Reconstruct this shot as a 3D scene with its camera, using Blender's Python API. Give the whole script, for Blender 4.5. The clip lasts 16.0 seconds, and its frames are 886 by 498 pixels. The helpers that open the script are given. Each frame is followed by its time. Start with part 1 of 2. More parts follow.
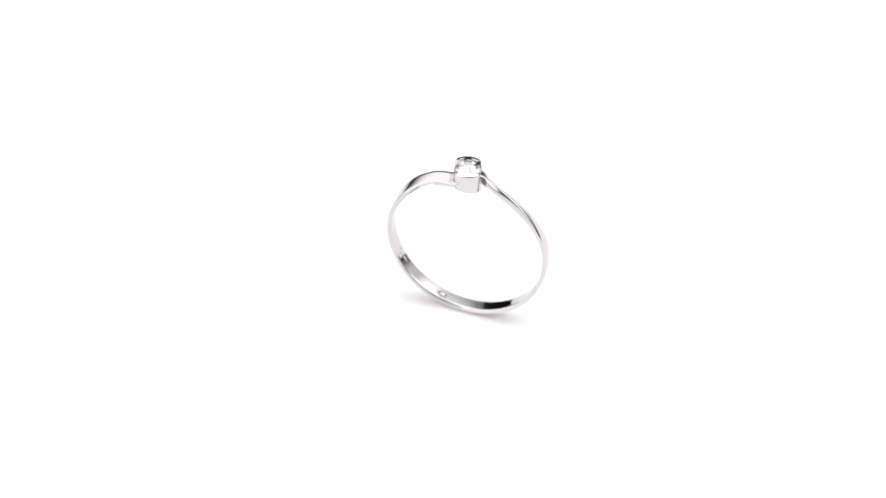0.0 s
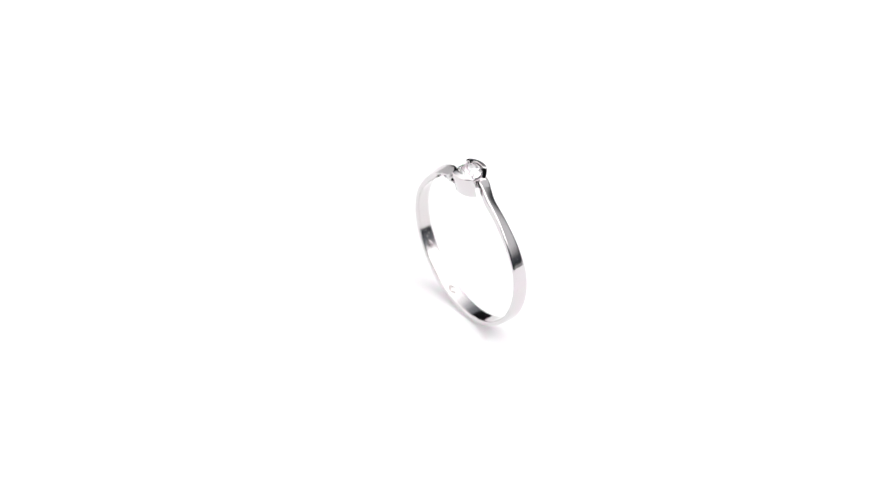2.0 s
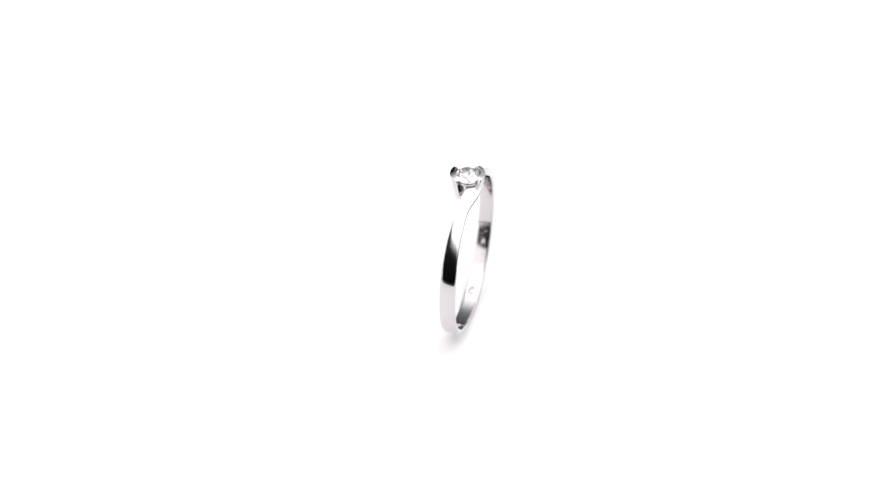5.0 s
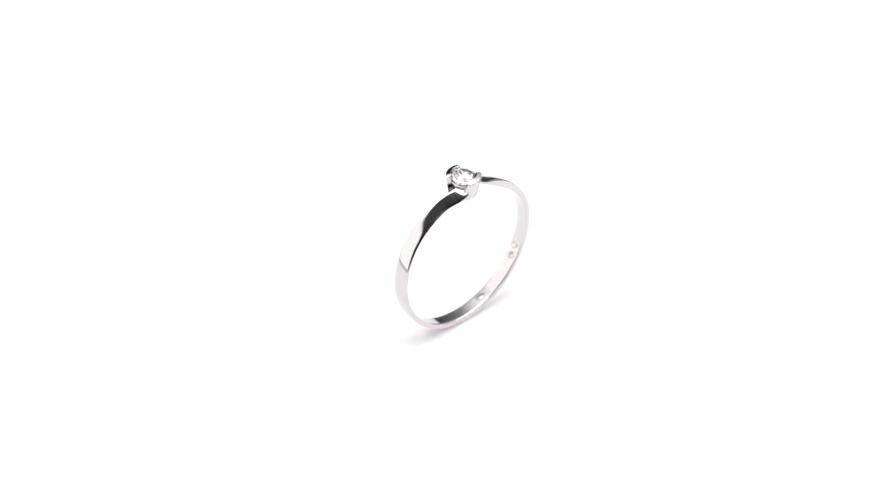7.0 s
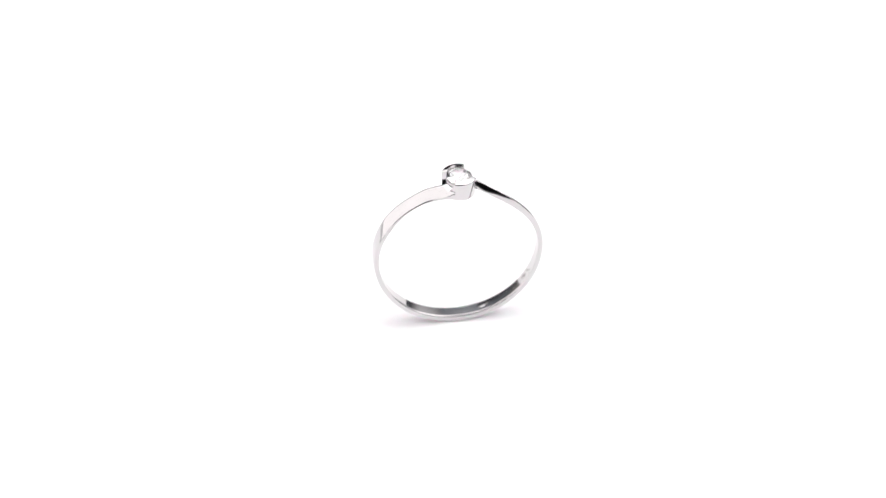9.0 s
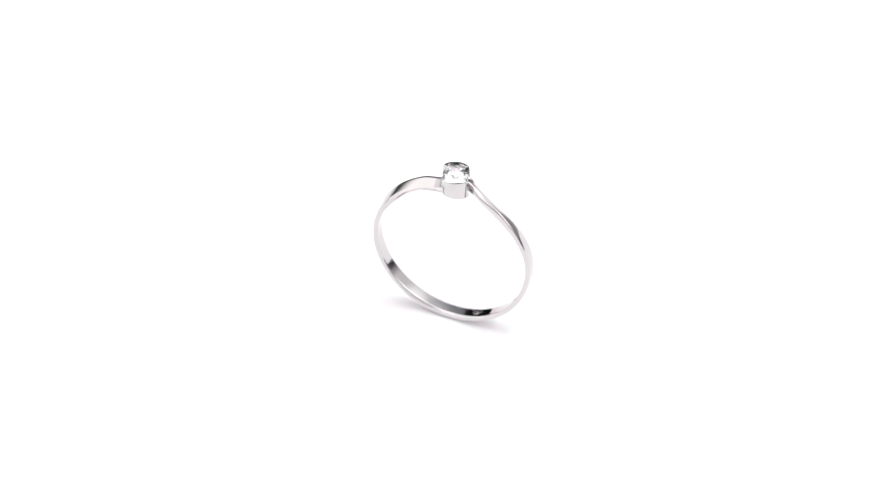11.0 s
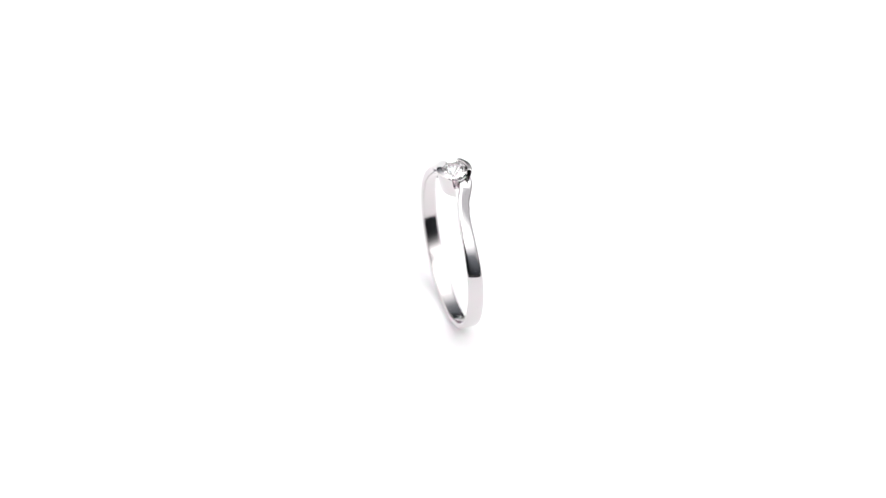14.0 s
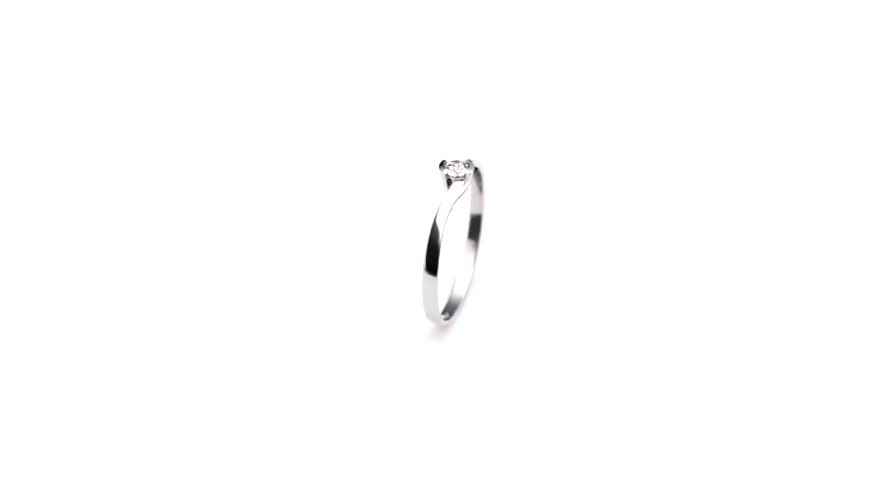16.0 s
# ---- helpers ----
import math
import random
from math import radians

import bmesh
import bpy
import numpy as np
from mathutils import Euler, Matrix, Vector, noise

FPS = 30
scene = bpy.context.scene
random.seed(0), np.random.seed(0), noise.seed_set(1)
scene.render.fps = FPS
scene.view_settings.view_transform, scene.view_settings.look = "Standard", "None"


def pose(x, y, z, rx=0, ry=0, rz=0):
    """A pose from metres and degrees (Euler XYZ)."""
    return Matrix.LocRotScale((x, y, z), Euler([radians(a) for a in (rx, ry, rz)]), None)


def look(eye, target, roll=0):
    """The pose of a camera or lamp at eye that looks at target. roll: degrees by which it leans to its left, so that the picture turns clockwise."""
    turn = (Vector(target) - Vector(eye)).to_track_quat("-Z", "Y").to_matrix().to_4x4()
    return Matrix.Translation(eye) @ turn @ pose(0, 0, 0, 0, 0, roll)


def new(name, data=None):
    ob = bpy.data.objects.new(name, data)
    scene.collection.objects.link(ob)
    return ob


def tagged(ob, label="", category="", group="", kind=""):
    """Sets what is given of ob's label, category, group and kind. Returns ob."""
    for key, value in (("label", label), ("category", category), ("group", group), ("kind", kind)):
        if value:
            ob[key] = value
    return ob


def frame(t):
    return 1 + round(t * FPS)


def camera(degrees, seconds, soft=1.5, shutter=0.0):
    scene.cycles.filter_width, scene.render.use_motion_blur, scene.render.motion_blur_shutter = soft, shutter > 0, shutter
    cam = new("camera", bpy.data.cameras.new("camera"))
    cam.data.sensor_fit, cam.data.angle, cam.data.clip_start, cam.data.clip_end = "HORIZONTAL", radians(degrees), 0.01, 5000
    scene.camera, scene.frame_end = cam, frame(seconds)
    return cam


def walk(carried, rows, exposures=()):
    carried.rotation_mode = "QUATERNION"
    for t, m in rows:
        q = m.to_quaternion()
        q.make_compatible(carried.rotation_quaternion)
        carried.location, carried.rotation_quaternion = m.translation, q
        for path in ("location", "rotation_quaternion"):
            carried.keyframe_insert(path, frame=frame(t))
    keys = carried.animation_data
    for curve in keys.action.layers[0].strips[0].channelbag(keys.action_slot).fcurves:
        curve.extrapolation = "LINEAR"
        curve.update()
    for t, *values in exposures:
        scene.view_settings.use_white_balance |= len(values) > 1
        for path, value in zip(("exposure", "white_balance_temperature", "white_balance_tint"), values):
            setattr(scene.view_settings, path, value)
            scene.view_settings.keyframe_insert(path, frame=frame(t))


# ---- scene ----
MM = 0.001
TURN_START, TURN_RATE = -20.44, 16.613     # degrees, degrees a second, clockwise from above
OUTER = 9.3                                # outer radius of the band, mm

# camera: a long macro lens on a tripod, looking down at the turntable
EYE = (0.0, -0.31149, 0.26095)
AIM = (-0.001943, -0.000593, 0.009273)
cam = camera(13.824, 16.0, soft=1.4)
walk(cam, [(0.0, look(EYE, AIM, 0.576)), (16.0, look(EYE, AIM, 0.576))])
cam.data.dof.use_dof = True
cam.data.dof.focus_distance = 0.3955
cam.data.dof.aperture_fstop = 16.0

# light: one glowing dome, brightest overhead and stronger on one side, in a dark studio
world = bpy.data.worlds.new("studio")
scene.world = world
world.use_nodes = True
world.node_tree.nodes["Background"].inputs[0].default_value = (0.02, 0.02, 0.022, 1)
world.node_tree.nodes["Background"].inputs[1].default_value = 0.3
scene.view_settings.exposure = 0.0
DOME_LIGHT, RIGHT_GLOW = 2.92, 1.4
LEFT_GLOW, SIDE_DIM = (0.545, 0.532, 0.531), (0.285, 0.285, 0.292)
# emission by height on the fabric, painted cool and dim towards the base
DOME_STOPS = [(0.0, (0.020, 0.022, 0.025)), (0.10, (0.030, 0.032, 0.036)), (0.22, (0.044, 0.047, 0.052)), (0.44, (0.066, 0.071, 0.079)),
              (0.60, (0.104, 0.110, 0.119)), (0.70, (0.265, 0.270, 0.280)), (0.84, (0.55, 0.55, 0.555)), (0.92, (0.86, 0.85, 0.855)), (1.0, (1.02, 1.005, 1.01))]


# ---- materials ----
def material(name):
    m = bpy.data.materials.new(name)
    m.use_nodes = True
    n, l = m.node_tree.nodes, m.node_tree.links
    return m, n, l, n["Principled BSDF"]


def noise_node(n, l, scale, detail, space="Object"):
    c = n.new("ShaderNodeTexCoord")
    t = n.new("ShaderNodeTexNoise")
    t.inputs["Scale"].default_value, t.inputs["Detail"].default_value = scale, detail
    l.new(c.outputs[space], t.inputs["Vector"])
    return t


def ramp_node(n, l, source, stops):
    r = n.new("ShaderNodeValToRGB")
    e = r.color_ramp.elements
    while len(e) < len(stops):
        e.new(0.5)
    for k, (at, v) in zip(e, stops):
        k.position = at
        k.color = (*v, 1) if isinstance(v, tuple) else (v, v, v, 1)
    l.new(source, r.inputs[0])
    return r


def metal(name, colour, rough, grain=0.02):
    m, n, l, b = material(name)
    b.inputs["Metallic"].default_value = 1.0
    fine = noise_node(n, l, 2500, 4)
    broad = noise_node(n, l, 260, 3)
    tint = ramp_node(n, l, broad.outputs[0], [(0.3, tuple(c * 0.96 for c in colour)), (0.7, colour)])
    l.new(tint.outputs[0], b.inputs["Base Color"])
    r = ramp_node(n, l, fine.outputs[0], [(0.3, rough * 0.6), (0.7, rough * 1.5)])
    l.new(r.outputs[0], b.inputs["Roughness"])
    bump = n.new("ShaderNodeBump")
    bump.inputs["Strength"].default_value, bump.inputs["Distance"].default_value = grain, 0.00004
    l.new(broad.outputs[0], bump.inputs["Height"])
    l.new(bump.outputs[0], b.inputs["Normal"])
    return m


def plain(name, colour, rough, scale, spread=0.06):
    m, n, l, b = material(name)
    t = noise_node(n, l, scale, 5)
    c = ramp_node(n, l, t.outputs[0], [(0.3, tuple(v * (1 - spread) for v in colour)), (0.7, colour)])
    l.new(c.outputs[0], b.inputs["Base Color"])
    b.inputs["Roughness"].default_value = rough
    return m


def light_dome(name, colour, strength):
    """Glowing white fabric, painted brightest overhead, fading to the base, strong on one side, weaker opposite."""
    m, n, l, b = material(name)
    n.remove(b)

    def maths(op, x, y=0.0):
        k = n.new("ShaderNodeMath")
        k.operation = op
        for i, v in enumerate((x, y)):
            if isinstance(v, (int, float)):
                k.inputs[i].default_value = v
            else:
                l.new(v, k.inputs[i])
        return k.outputs[0]

    c = n.new("ShaderNodeTexCoord")
    v = n.new("ShaderNodeVectorMath")
    v.operation = "NORMALIZE"
    l.new(c.outputs["Object"], v.inputs[0])
    d = n.new("ShaderNodeSeparateXYZ")
    l.new(v.outputs[0], d.inputs[0])
    x, y, z = d.outputs

    def smooth_step(value, low, high):
        k = n.new("ShaderNodeMapRange")
        k.interpolation_type = "SMOOTHSTEP"
        k.inputs["From Min"].default_value, k.inputs["From Max"].default_value = low, high
        l.new(value, k.inputs["Value"])
        return k.outputs[0]

    def towards(azimuth, elevation, outer, inner):
        """1 within a cone about a direction, 0 outside it; the cone's two half angles in degrees."""
        a, e = radians(azimuth), radians(elevation)
        dot = n.new("ShaderNodeVectorMath")
        dot.operation = "DOT_PRODUCT"
        l.new(v.outputs[0], dot.inputs[0])
        dot.inputs[1].default_value = (math.cos(a) * math.cos(e), math.sin(a) * math.cos(e), math.sin(e))
        return smooth_step(dot.outputs["Value"], math.cos(radians(outer)), math.cos(radians(inner)))

    def colours(op, first, second):
        k = n.new("ShaderNodeVectorMath")
        k.operation = op
        for i, c in enumerate((first, second)):
            if isinstance(c, tuple):
                k.inputs[i].default_value = c
            else:
                l.new(c, k.inputs[i])
        return k.outputs[0]

    # no lamp here: a weaker glow painted on the right, slightly to the front
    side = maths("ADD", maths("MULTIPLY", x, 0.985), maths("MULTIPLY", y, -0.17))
    lift = maths("MULTIPLY", maths("MAXIMUM", maths("SUBTRACT", side, 0.25), 0.0), maths("MULTIPLY", maths("MAXIMUM", z, 0.0), RIGHT_GLOW))
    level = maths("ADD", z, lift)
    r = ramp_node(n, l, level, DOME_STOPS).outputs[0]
    # dim glow painted towards the right and back, fading down to the table
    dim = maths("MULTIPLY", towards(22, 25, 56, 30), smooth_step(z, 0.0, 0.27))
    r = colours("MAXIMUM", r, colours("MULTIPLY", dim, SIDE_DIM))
    # stronger glow painted on the left side of the fabric, to an upright edge
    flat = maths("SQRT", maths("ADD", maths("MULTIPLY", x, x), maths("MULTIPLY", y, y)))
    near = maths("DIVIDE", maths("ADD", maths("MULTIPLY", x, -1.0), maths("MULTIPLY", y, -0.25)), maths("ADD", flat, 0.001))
    r = colours("MAXIMUM", r, colours("MULTIPLY", smooth_step(near, 0.50, 0.80), LEFT_GLOW))
    # dark patches painted into the glow: camera side, and a smaller one at the back
    dark_spots = maths("MAXIMUM", maths("MAXIMUM", towards(-98, 18, 28, 24), towards(-93, 40, 21, 17)), towards(-79, 56, 20, 15))
    dark_spots = maths("MAXIMUM", dark_spots, towards(-78, 18, 40, 14))
    dark_spots = maths("MAXIMUM", dark_spots, towards(112, 12, 22, 17))
    r = colours("MULTIPLY", r, maths("SUBTRACT", 1.0, maths("MULTIPLY", dark_spots, 0.95)))
    e = n.new("ShaderNodeEmission")
    l.new(colours("MULTIPLY", r, colour), e.inputs["Color"])
    e.inputs["Strength"].default_value = strength
    l.new(e.outputs[0], n["Material Output"].inputs["Surface"])
    return m


WHITE_GOLD = metal("polished_white_gold", (0.635, 0.618, 0.622), 0.06)
INNER_GOLD = metal("satin_white_gold", (0.635, 0.613, 0.613), 0.09, 0.1)
STAMP = metal("stamped_metal", (0.36, 0.335, 0.325), 0.22, 0.4)
ACRYLIC = plain("white_acrylic", (0.903, 0.892, 0.907), 0.45, 60, 0.012)
ACRYLIC.node_tree.nodes["Principled BSDF"].inputs["Subsurface Weight"].default_value = 0.6
ACRYLIC.node_tree.nodes["Principled BSDF"].inputs["Subsurface Radius"].default_value = (1.0, 0.8, 0.9)
ACRYLIC.node_tree.nodes["Principled BSDF"].inputs["Subsurface Scale"].default_value = 0.004
PALE_CARD = plain("pale_card", (0.55, 0.55, 0.55), 0.8, 150, 0.08)
CARD = plain("grey_card", (0.24, 0.24, 0.245), 0.8, 150, 0.1)
CLOTH = plain("black_cloth", (0.02, 0.02, 0.021), 0.9, 400, 0.4)
WALL_PAINT = plain("dark_wall_paint", (0.05, 0.05, 0.052), 0.85, 12, 0.2)
DARK_METAL = plain("dark_plastic", (0.05, 0.05, 0.05), 0.5, 80, 0.2)

GEM, gn, gl, gb = material("clear_stone")
gb.inputs["Base Color"].default_value = (1, 1, 1, 1)
gb.inputs["Roughness"].default_value = 0.0
gb.inputs["IOR"].default_value = 1.8
gb.inputs["Transmission Weight"].default_value = 1.0


# ---- mesh helpers ----
def mesh_ob(name, bm, mat, smooth=True):
    bmesh.ops.recalc_face_normals(bm, faces=bm.faces)
    for e in bm.edges:
        if len(e.link_faces) == 2 and e.calc_face_angle(0.0) > radians(38):
            e.smooth = False
    me = bpy.data.meshes.new(name)
    bm.to_mesh(me)
    bm.free()
    me.materials.append(mat)
    for f in me.polygons:
        f.use_smooth = smooth
    return new(name, me)


def part(name, bm, mat, parent, label="", smooth=True):
    ob = mesh_ob(name, bm, mat, smooth)
    ob.parent = parent
    if label:
        tagged(ob, label)
    return ob


def skin(bm, rings, closed=False, caps=True):
    """Faces between rows of points that each close on themselves."""
    rows = [[bm.verts.new(v) for v in ring] for ring in rings]
    n = len(rows[0])
    pairs = list(zip(rows, rows[1:])) + ([(rows[-1], rows[0])] if closed else [])
    for a, b in pairs:
        for i in range(n):
            bm.faces.new((a[i], a[(i + 1) % n], b[(i + 1) % n], b[i]))
    if caps and not closed:
        bm.faces.new(rows[0])
        bm.faces.new(rows[-1][::-1])
    return rows


def slab(bm, x, y, z, m=Matrix()):
    """A box with sizes x, y, z about the origin of m."""
    bmesh.ops.create_cube(bm, size=1.0, matrix=m @ Matrix.Diagonal((x, y, z, 1)))


def smoothly(keys, at):
    """A smooth curve through (place, value) keys."""
    xs, ys = [k[0] for k in keys], [k[1] for k in keys]
    n = len(xs)
    sl = [(ys[min(i + 1, n - 1)] - ys[max(i - 1, 0)]) / (xs[min(i + 1, n - 1)] - xs[max(i - 1, 0)]) for i in range(n)]
    if at <= xs[0]:
        return ys[0]
    if at >= xs[-1]:
        return ys[-1]
    i = max(k for k in range(n - 1) if xs[k] <= at)
    h = xs[i + 1] - xs[i]
    s = (at - xs[i]) / h
    return ((2 * s**3 - 3 * s**2 + 1) * ys[i] + (s**3 - 2 * s**2 + s) * h * sl[i]
            + (3 * s**2 - 2 * s**3) * ys[i + 1] + (s**3 - s**2) * h * sl[i + 1])


# ---- studio ----
def build_studio():
    bm = bmesh.new()
    slab(bm, 3.6, 3.6, 0.04, pose(0, 0, -0.8))
    tagged(mesh_ob("floor", bm, WALL_PAINT, False), "dark studio floor", "floor", kind="structure")
    for name, x, y, sx, sy in (("wall_north", 0, 1.82, 3.68, 0.04), ("wall_south", 0, -1.82, 3.68, 0.04),
                               ("wall_east", 1.82, 0, 0.04, 3.6), ("wall_west", -1.82, 0, 0.04, 3.6)):
        bm = bmesh.new()
        slab(bm, sx, sy, 2.6, pose(x, y, 0.52))
        tagged(mesh_ob(name, bm, WALL_PAINT, False), "dark painted studio wall", "wall", kind="structure")
    bm = bmesh.new()
    slab(bm, 3.68, 3.68, 0.04, pose(0, 0, 1.84))
    tagged(mesh_ob("ceiling", bm, WALL_PAINT, False), "dark painted studio ceiling", "ceiling", kind="structure")
    # white fabric dome round the table; nothing lights it, the fabric itself glows
    bm = bmesh.new()
    n = 72
    rings = [[(0.8 * math.cos(e) * math.cos(2 * math.pi * i / n), 0.8 * math.cos(e) * math.sin(2 * math.pi * i / n), 0.8 * math.sin(e)) for i in range(n)]
             for e in [radians(2.4 * k - 2) for k in range(39)]]
    skin(bm, rings, caps=False)
    dome = mesh_ob("glow_dome", bm, light_dome("glowing_fabric", (1.0, 0.99, 0.995), DOME_LIGHT))
    dome.location = (0, 0, 0.0)
    tagged(dome, "white fabric light dome that glows by itself", "light dome", kind="structure")


def build_table():
    table = tagged(new("table"), "table covered with black cloth", "table")
    bm = bmesh.new()
    slab(bm, 1.9, 1.9, 0.03, pose(0, 0, -0.045))
    bmesh.ops.bevel(bm, geom=bm.edges[:], offset=0.004, segments=2, affect="EDGES")
    part("tabletop", bm, CLOTH, table)
    for x in (-0.85, 0.85):
        for y in (-0.85, 0.85):
            bm = bmesh.new()
            slab(bm, 0.05, 0.05, 0.72, pose(x, y, -0.42))
            part("leg", bm, DARK_METAL, table)


def build_reflector(mat, azimuth, label):
    """Unseen card added on the cloth beside the turntable to lighten the metal's reflections."""
    bm = bmesh.new()
    slab(bm, 0.6, 0.8, 0.003, Matrix())
    bmesh.ops.bevel(bm, geom=bm.edges[:], offset=0.001, segments=1, affect="EDGES")
    card = mesh_ob("card", bm, mat, False)
    a = radians(azimuth)
    card.matrix_world = pose(0.405 * math.cos(a), 0.405 * math.sin(a), -0.0282, 0, 0, azimuth)
    tagged(card, label, "card")


def build_turntable():
    """A white disc on a dark drum; the disc's top lies at height 0."""
    thing = tagged(new("turntable"), "round white acrylic display turntable", "turntable")
    bm = bmesh.new()
    prof = [(0.0, -0.004), (0.091, -0.004), (0.0925, -0.0035), (0.093, -0.0025), (0.093, -0.0015), (0.0925, -0.0005), (0.0917, 0.0)]
    n = 160
    rings = [[(r * math.cos(2 * math.pi * i / n), r * math.sin(2 * math.pi * i / n), z) for i in range(n)] for r, z in prof[1:]]
    skin(bm, rings)
    part("disc", bm, ACRYLIC, thing, "white acrylic disc", False)
    bm = bmesh.new()
    rings = [[(r * math.cos(2 * math.pi * i / 64), r * math.sin(2 * math.pi * i / 64), z) for i in range(64)]
             for r, z in ((0.054, -0.0295), (0.055, -0.0285), (0.055, -0.006), (0.054, -0.0045))]
    skin(bm, rings)
    part("drum", bm, DARK_METAL, thing)
    return thing


# ---- the ring ----
# along one half of the band, by the angle from the side: -90 at the bottom, 90 at the top
WIDTH = [(-90, 1.85), (-40, 1.84), (-20, 1.82), (10, 1.76), (30, 1.68), (45, 1.58), (58, 1.50), (68, 1.54), (76, 1.62), (82, 1.68), (90, 1.75)]
THICK = [(-90, 0.66), (-40, 0.58), (-20, 0.55), (10, 0.55), (30, 0.68), (45, 0.80), (58, 0.86), (70, 0.90), (82, 1.02), (90, 1.05)]
SHIFT = [(-90, 0.0), (-20, 0.02), (10, 0.0), (30, -0.12), (45, -0.17), (58, -0.09), (68, 0.10), (76, 0.50), (82, 0.78), (90, 0.86)]
TWIST = [(-90, 0.0), (-20, 0.0), (10, 5.0), (30, 14.0), (45, 22.0), (58, 29.0), (70, 33.0), (78, 30.0), (86, 16.0)]
REACH = [(-90, 9.3), (-20, 9.32), (10, 9.38), (30, 9.25), (45, 9.11), (58, 9.06), (70, 9.15), (80, 9.32)]
CREASE, SHANK_END = 78.0, 86.0             # where each shank turns up towards the setting, and where it ends
INNER_SLOPE = 0.04                         # the inside is ground slightly out of true across its width


HEAD = Vector((-0.11, -0.26, 0))           # middle of the setting, mm, from the band's axis


def section(w, h, slope):
    """The band's outline: flat within, domed without, with small rounded edges. (across, outward), outward 0 at the crown."""
    a, pts = w / 2, []
    dome = max(0.02, 0.06 - 0.12 * max(0.0, h - 0.55))
    for i in range(15):
        s = -1 + 2 * i / 14
        x = s * a * 0.95
        pts.append((x, -dome * (x / a) ** 2 - 0.05 * s ** 10))
    e = -dome - 0.06
    u = 0.10 + 0.7 * max(0.0, h - 0.6)      # the thicker shanks are undercut
    pts += [(a * 0.985, e - 0.03), (a - 0.005, e - 0.09), (a - u, -h + 0.12), (a - u - 0.03, -h + 0.05), (a - u - 0.10, -h)]
    b = a - u - 0.10
    pts += [(b * s, -h - 0.008 * (1 - s * s)) for s in (0.85, 0.4, 0.0, -0.4, -0.85)]
    pts += [(-b, -h), (-a + u + 0.03, -h + 0.05), (-a + u, -h + 0.12), (-a + 0.005, e - 0.09), (-a * 0.985, e - 0.03)]
    return [(x, o - slope * x if o < -0.6 * h else o) for x, o in pts]


def half_rings(turn):
    out = []
    g = -90.0
    while g <= SHANK_END + 1e-6:
        w, h = smoothly(WIDTH, g), smoothly(THICK, g)
        sh, tw, rr = smoothly(SHIFT, g), radians(smoothly(TWIST, g)), smoothly(REACH, g) + 0.03 * max(0.0, g - CREASE)
        # near the top each shank leads to its own side of the setting
        k = min(1.0, max(0.0, (g - 50) / 33))
        sh += (-HEAD.y if turn else HEAD.y) * k * k * (3 - 2 * k)
        c, s = math.cos(radians(g)), math.sin(radians(g))
        ring = []
        for x, o in section(w, h, -INNER_SLOPE if turn else INNER_SLOPE):
            o2 = o + h / 2
            ax, ou = x * math.cos(tw) + o2 * math.sin(tw), -x * math.sin(tw) + o2 * math.cos(tw)
            r = rr - h / 2 + ou
            p = Vector((r * c, sh + ax, r * s + OUTER))
            if turn:
                p = Vector((-p.x, -p.y, p.z))
            ring.append(p * MM)
        out.append(ring)
        g += 2.0
    return out


SEAT_Z = 9.3 + 10.25                        # height of the stone's girdle


def arc_wall(turn):
    """One of the two bezel walls: a curved plate that grows out of its shank's side and ends in a square cut."""
    bm = bmesh.new()
    rings = []

    def add(cx, cy, nx, ny, top, low, wide, slope, tilt=0.20, ref=SEAT_Z + 0.2):
        """One outline of the plate at (cx, cy) on its outer face, with the outward direction (nx, ny)."""
        tall = top - low
        prof = [(-wide, low + 0.10), (-0.10, low), (-0.02, low + 0.05), (0.0, low + 0.15), (0.0, top - slope - 0.20), (-0.015, top - slope - 0.12), (-0.05, top - slope - 0.055),
                (-0.12, top - slope - 0.01), (-0.19, top - slope + 0.02), (-wide + 0.14, top - 0.03), (-wide + 0.05, top), (-wide, top - 0.05), (-wide - 0.02, top - 0.3 * tall)]
        ring = []
        for o, z in prof:
            lean = tilt * max(0.0, ref - z)
            p = Vector((cx + nx * o, cy + ny * o - lean, z))
            if turn:
                p = Vector((-p.x, -p.y, p.z))
            ring.append((p + HEAD) * MM)
        rings.append(ring)

    # the root, which swells out of the shank's side
    for i in range(15):
        f = i / 14
        e = f * f * (3 - 2 * f)
        top = SEAT_Z - 2.6 + 1.8 * f ** 1.3
        ref = top + f * (SEAT_Z + 0.2 - top)
        add(3.7 - 2.55 * f, 0.80 + 1.45 * f - 0.67 * f * f, 0.45 * e, 0.98 - 0.1 * e, top, SEAT_Z - 3.0 + 0.83 * f ** 0.8, 0.25 + 0.3 * f, 0.05 * f, 0.45 - 0.25 * f, ref)
    # the lip round the stone
    n = 40
    for i in range(n + 1):
        f = i / n
        az = radians(54 + f * 102)
        rise = math.sin(0.5 * math.pi * min(1.0, i / 5))
        top = SEAT_Z - 0.80 + rise * (1.17 + 0.08 * f) - 0.16 * max(0.0, (f - 0.88) / 0.12) ** 2
        low = SEAT_Z - 2.17 - 0.13 * min(1.0, f * 2.2)
        add(1.95 * math.cos(az), 1.95 * math.sin(az), math.cos(az), math.sin(az), top, low, 0.56, 0.06 + 0.04 * rise)
    skin(bm, rings)
    return bm


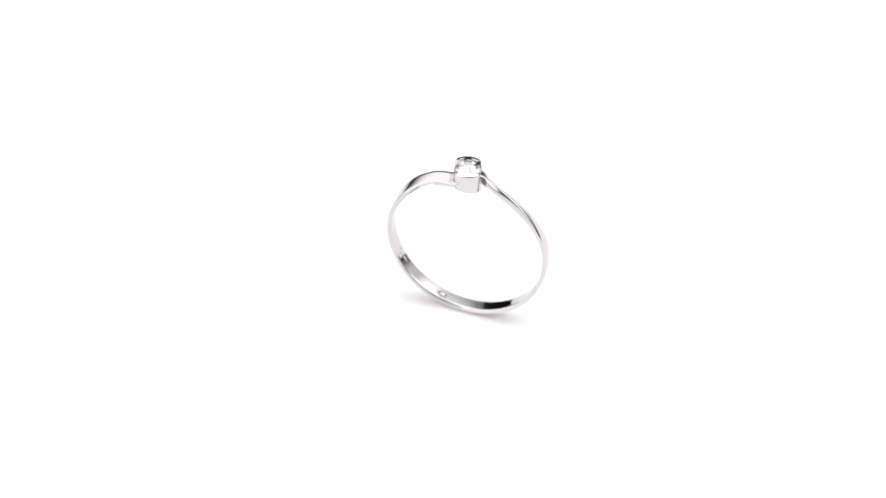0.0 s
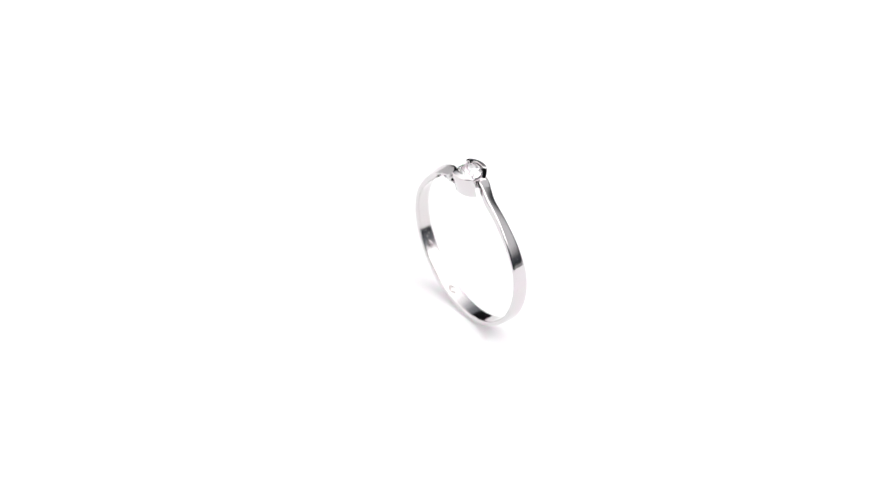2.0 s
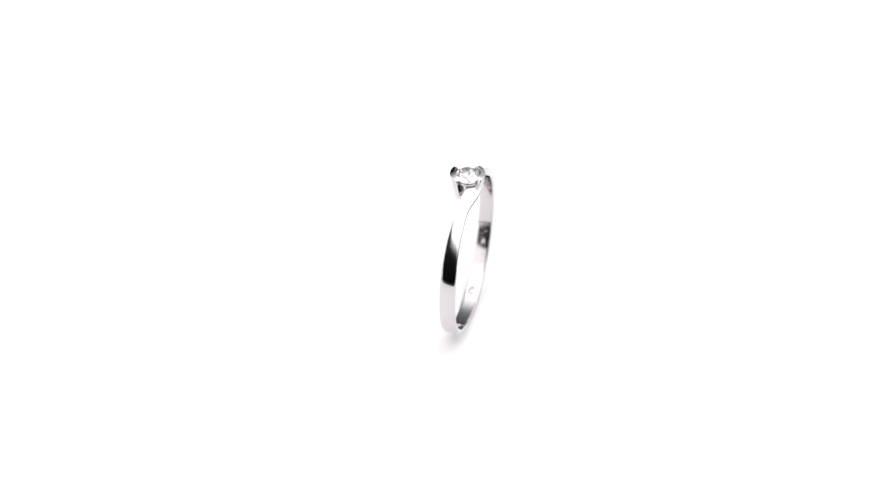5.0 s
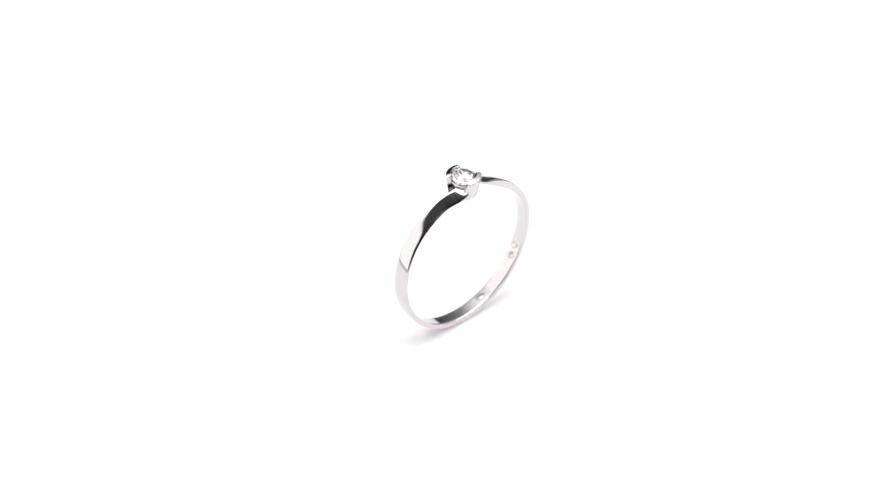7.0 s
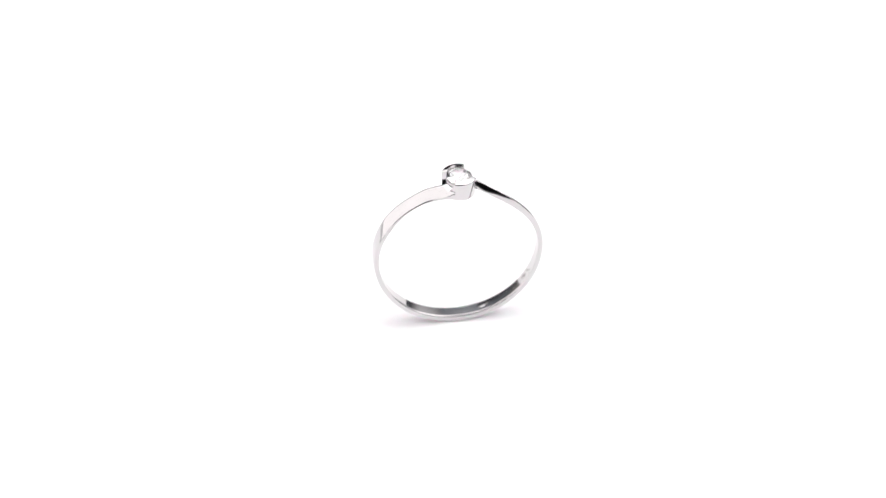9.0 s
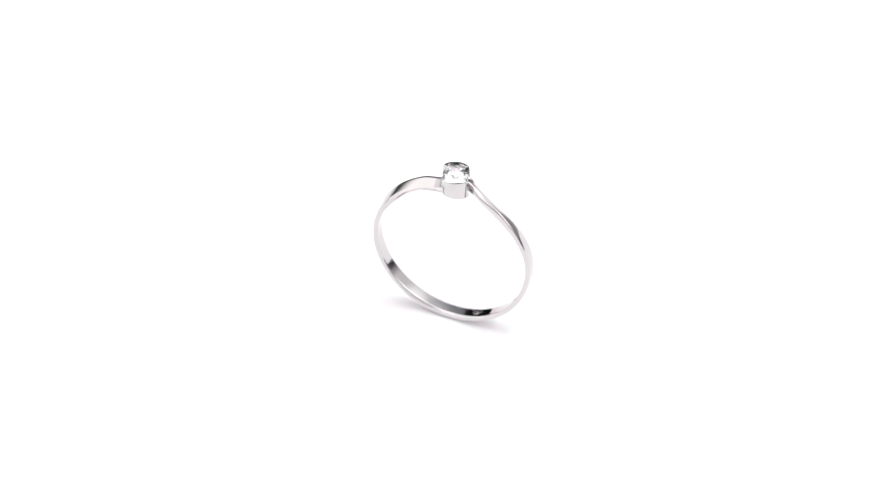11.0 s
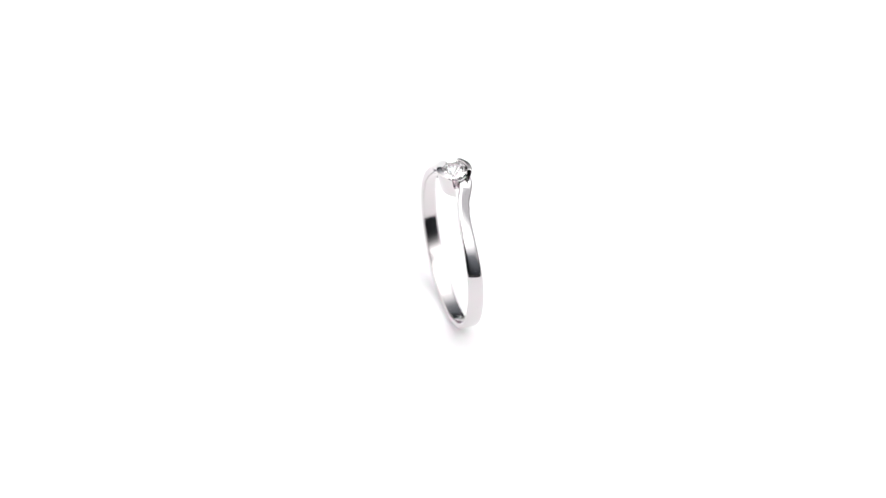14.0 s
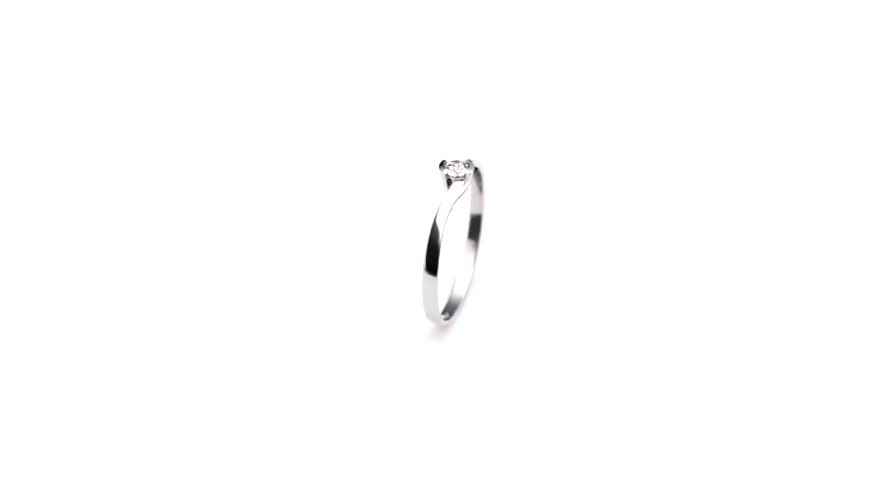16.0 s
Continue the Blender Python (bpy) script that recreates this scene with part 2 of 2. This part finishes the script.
def brilliant(radius):
    """A round brilliant: table, crown, girdle and pavilion facets."""
    bm = bmesh.new()
    def circle(n, r, z, off=0.0):
        return [bm.verts.new((r * radius * math.cos(2 * math.pi * (i + off) / n), r * radius * math.sin(2 * math.pi * (i + off) / n), z * radius)) for i in range(n)]
    table = circle(8, 0.56, 0.33)
    mid = circle(8, 0.78, 0.21, 0.5)
    top = circle(16, 1.0, 0.025)
    low = circle(16, 1.0, -0.025)
    pav = circle(8, 0.30, -0.66, 0.5)
    tip = bm.verts.new((0, 0, -0.86 * radius))
    F = bm.faces.new
    F(table)
    for i in range(8):
        j = (i + 1) % 8
        F((table[i], mid[i], table[j]))
        F((table[j], mid[i], top[2 * j], mid[j]))
        F((mid[i], top[2 * i], top[2 * i + 1]))
        F((mid[i], top[2 * i + 1], top[2 * j]))
        F((low[2 * i], pav[i], low[2 * i + 1]))
        F((low[2 * i + 1], pav[i], low[2 * j]))
        F((low[2 * j], pav[i], tip, pav[j]))
    for i in range(16):
        j = (i + 1) % 16
        F((top[i], low[i], low[j], top[j]))
    return bm


def inner_patch(angle, across, du, dv, lift, n=28, power=2.0):
    """A low raised plate with a rounded outline on the inside of the band, du along it and dv across it."""
    bm = bmesh.new()
    rings = []
    r0 = 8.7
    for scale, up in ((1.0, -0.03), (0.97, lift * 0.2), (0.82, lift * 0.6), (0.55, lift * 0.9), (0.2, lift)):
        ring = []
        for i in range(n):
            t = 2 * math.pi * i / n
            c, q = math.cos(t), math.sin(t)
            u = math.copysign(abs(c) ** (2 / power), c) * du / 2 * scale
            v = math.copysign(abs(q) ** (2 / power), q) * dv / 2 * scale
            g = radians(angle) + u / r0
            w = (math.degrees(g) + 90) % 360
            side = min(w, 360 - w) - 90
            r = smoothly(REACH, side) - smoothly(THICK, side) - up
            ring.append(Vector((r * math.cos(g), across + v, r * math.sin(g) + OUTER)) * MM)
        rings.append(ring)
    skin(bm, rings)
    return bm


def build_stamps(ring):
    """The maker's stamps inside the band: an oval punch and a worn, unreadable row of strokes."""
    # the punch's dimple reflects dark; here that is put into the plate's colour
    for angle, across, du, dv, lift in ((250.0, 0.0, 1.4, 1.05, 0.02), (211.5, 0.1, 1.1, 0.95, 0.02)):
        punch = part("hallmark", inner_patch(angle, across, du, dv, lift), STAMP, ring, "oval punched hallmark")
        part("punch_mark", inner_patch(angle + 0.5, across, du * 0.5, dv * 0.52, lift + 0.07), WHITE_GOLD, punch)
    for angle, across, du, dv in ((203.5, 0.25, 0.3, 0.4), (205.8, -0.1, 0.16, 0.5), (218.6, 0.4, 0.2, 0.35), (221.4, 0.3, 0.34, 0.2), (226, 0.35, 0.16, 0.45), (229.5, 0.45, 0.4, 0.22)):
        part("hallmark_stroke", inner_patch(angle, across, du, dv, 0.025, 16, 3.0), STAMP, ring)


def build_ring():
    ring = tagged(new("finger_ring"), "upright polished white gold bypass ring with one clear round stone", "ring")
    bm = bmesh.new()
    a, b = half_rings(False), half_rings(True)
    # the turned half runs back from the bottom; its outline is mirrored to join
    n = len(a[0])
    def mirrored(r):
        return [r[(14 - i) % n] for i in range(n)]
    rows = skin(bm, a[::-1] + [mirrored(r) for r in b[1:]])
    step = round((SHANK_END - CREASE) / 2)
    for row in (rows[step], rows[-1 - step]):
        for i in range(n):
            bm.edges.get((row[i], row[(i + 1) % n])).smooth = False
    band = part("band", bm, WHITE_GOLD, ring, "polished white gold band")
    # the side that lies on the finger is less finely polished
    band.data.materials.append(INNER_GOLD)
    for f in band.data.polygons:
        out = Vector((f.center.x, 0, f.center.z - OUTER * MM)).normalized()
        if f.normal.dot(out) < -0.75:
            f.material_index = 1
    for turn in (False, True):
        part("bezel_wall", arc_wall(turn), WHITE_GOLD, ring)
    gem = part("gemstone", brilliant(1.40), GEM, ring, "clear brilliant-cut stone", False)
    gem.location = (HEAD + Vector((0, 0, SEAT_Z))) * MM
    gem.data.transform(Matrix.Scale(MM, 4))
    build_stamps(ring)
    # the cup that carries the stone
    bm = bmesh.new()
    rings = [[((HEAD + Vector((r * math.cos(2 * math.pi * i / 48), r * math.sin(2 * math.pi * i / 48), SEAT_Z + z))) * MM) for i in range(48)]
             for r, z in ((1.38, -0.22), (1.42, -0.30), (1.40, -0.48), (1.36, -0.52), (1.22, -0.60), (1.14, -1.30), (1.10, -1.72), (1.02, -1.78), (0.94, -1.72), (0.92, -0.86), (1.24, -0.34), (1.30, -0.22))]
    skin(bm, rings, closed=True)
    part("stone_cup", bm, WHITE_GOLD, ring)
    return ring


# ---- movement ----
def turned(t):
    return pose(0, 0, 0, 0, 0, TURN_START - TURN_RATE * t)


def motions():
    steps = [0.5 * i for i in range(33)]
    stand = pose(0.528 * MM, 0.804 * MM, 0.009 * MM, -0.557, 0, 0)
    walk(finger_ring, [(t, turned(t) @ stand) for t in steps])
    walk(turntable, [(t, turned(t)) for t in steps])


build_studio()
build_table()
build_reflector(CARD, 45, "large mid-grey reflector card, added unseen, flat on the black cloth")
build_reflector(PALE_CARD, 176, "large pale grey reflector card, added unseen, flat on the black cloth")
turntable = build_turntable()
finger_ring = build_ring()
motions()
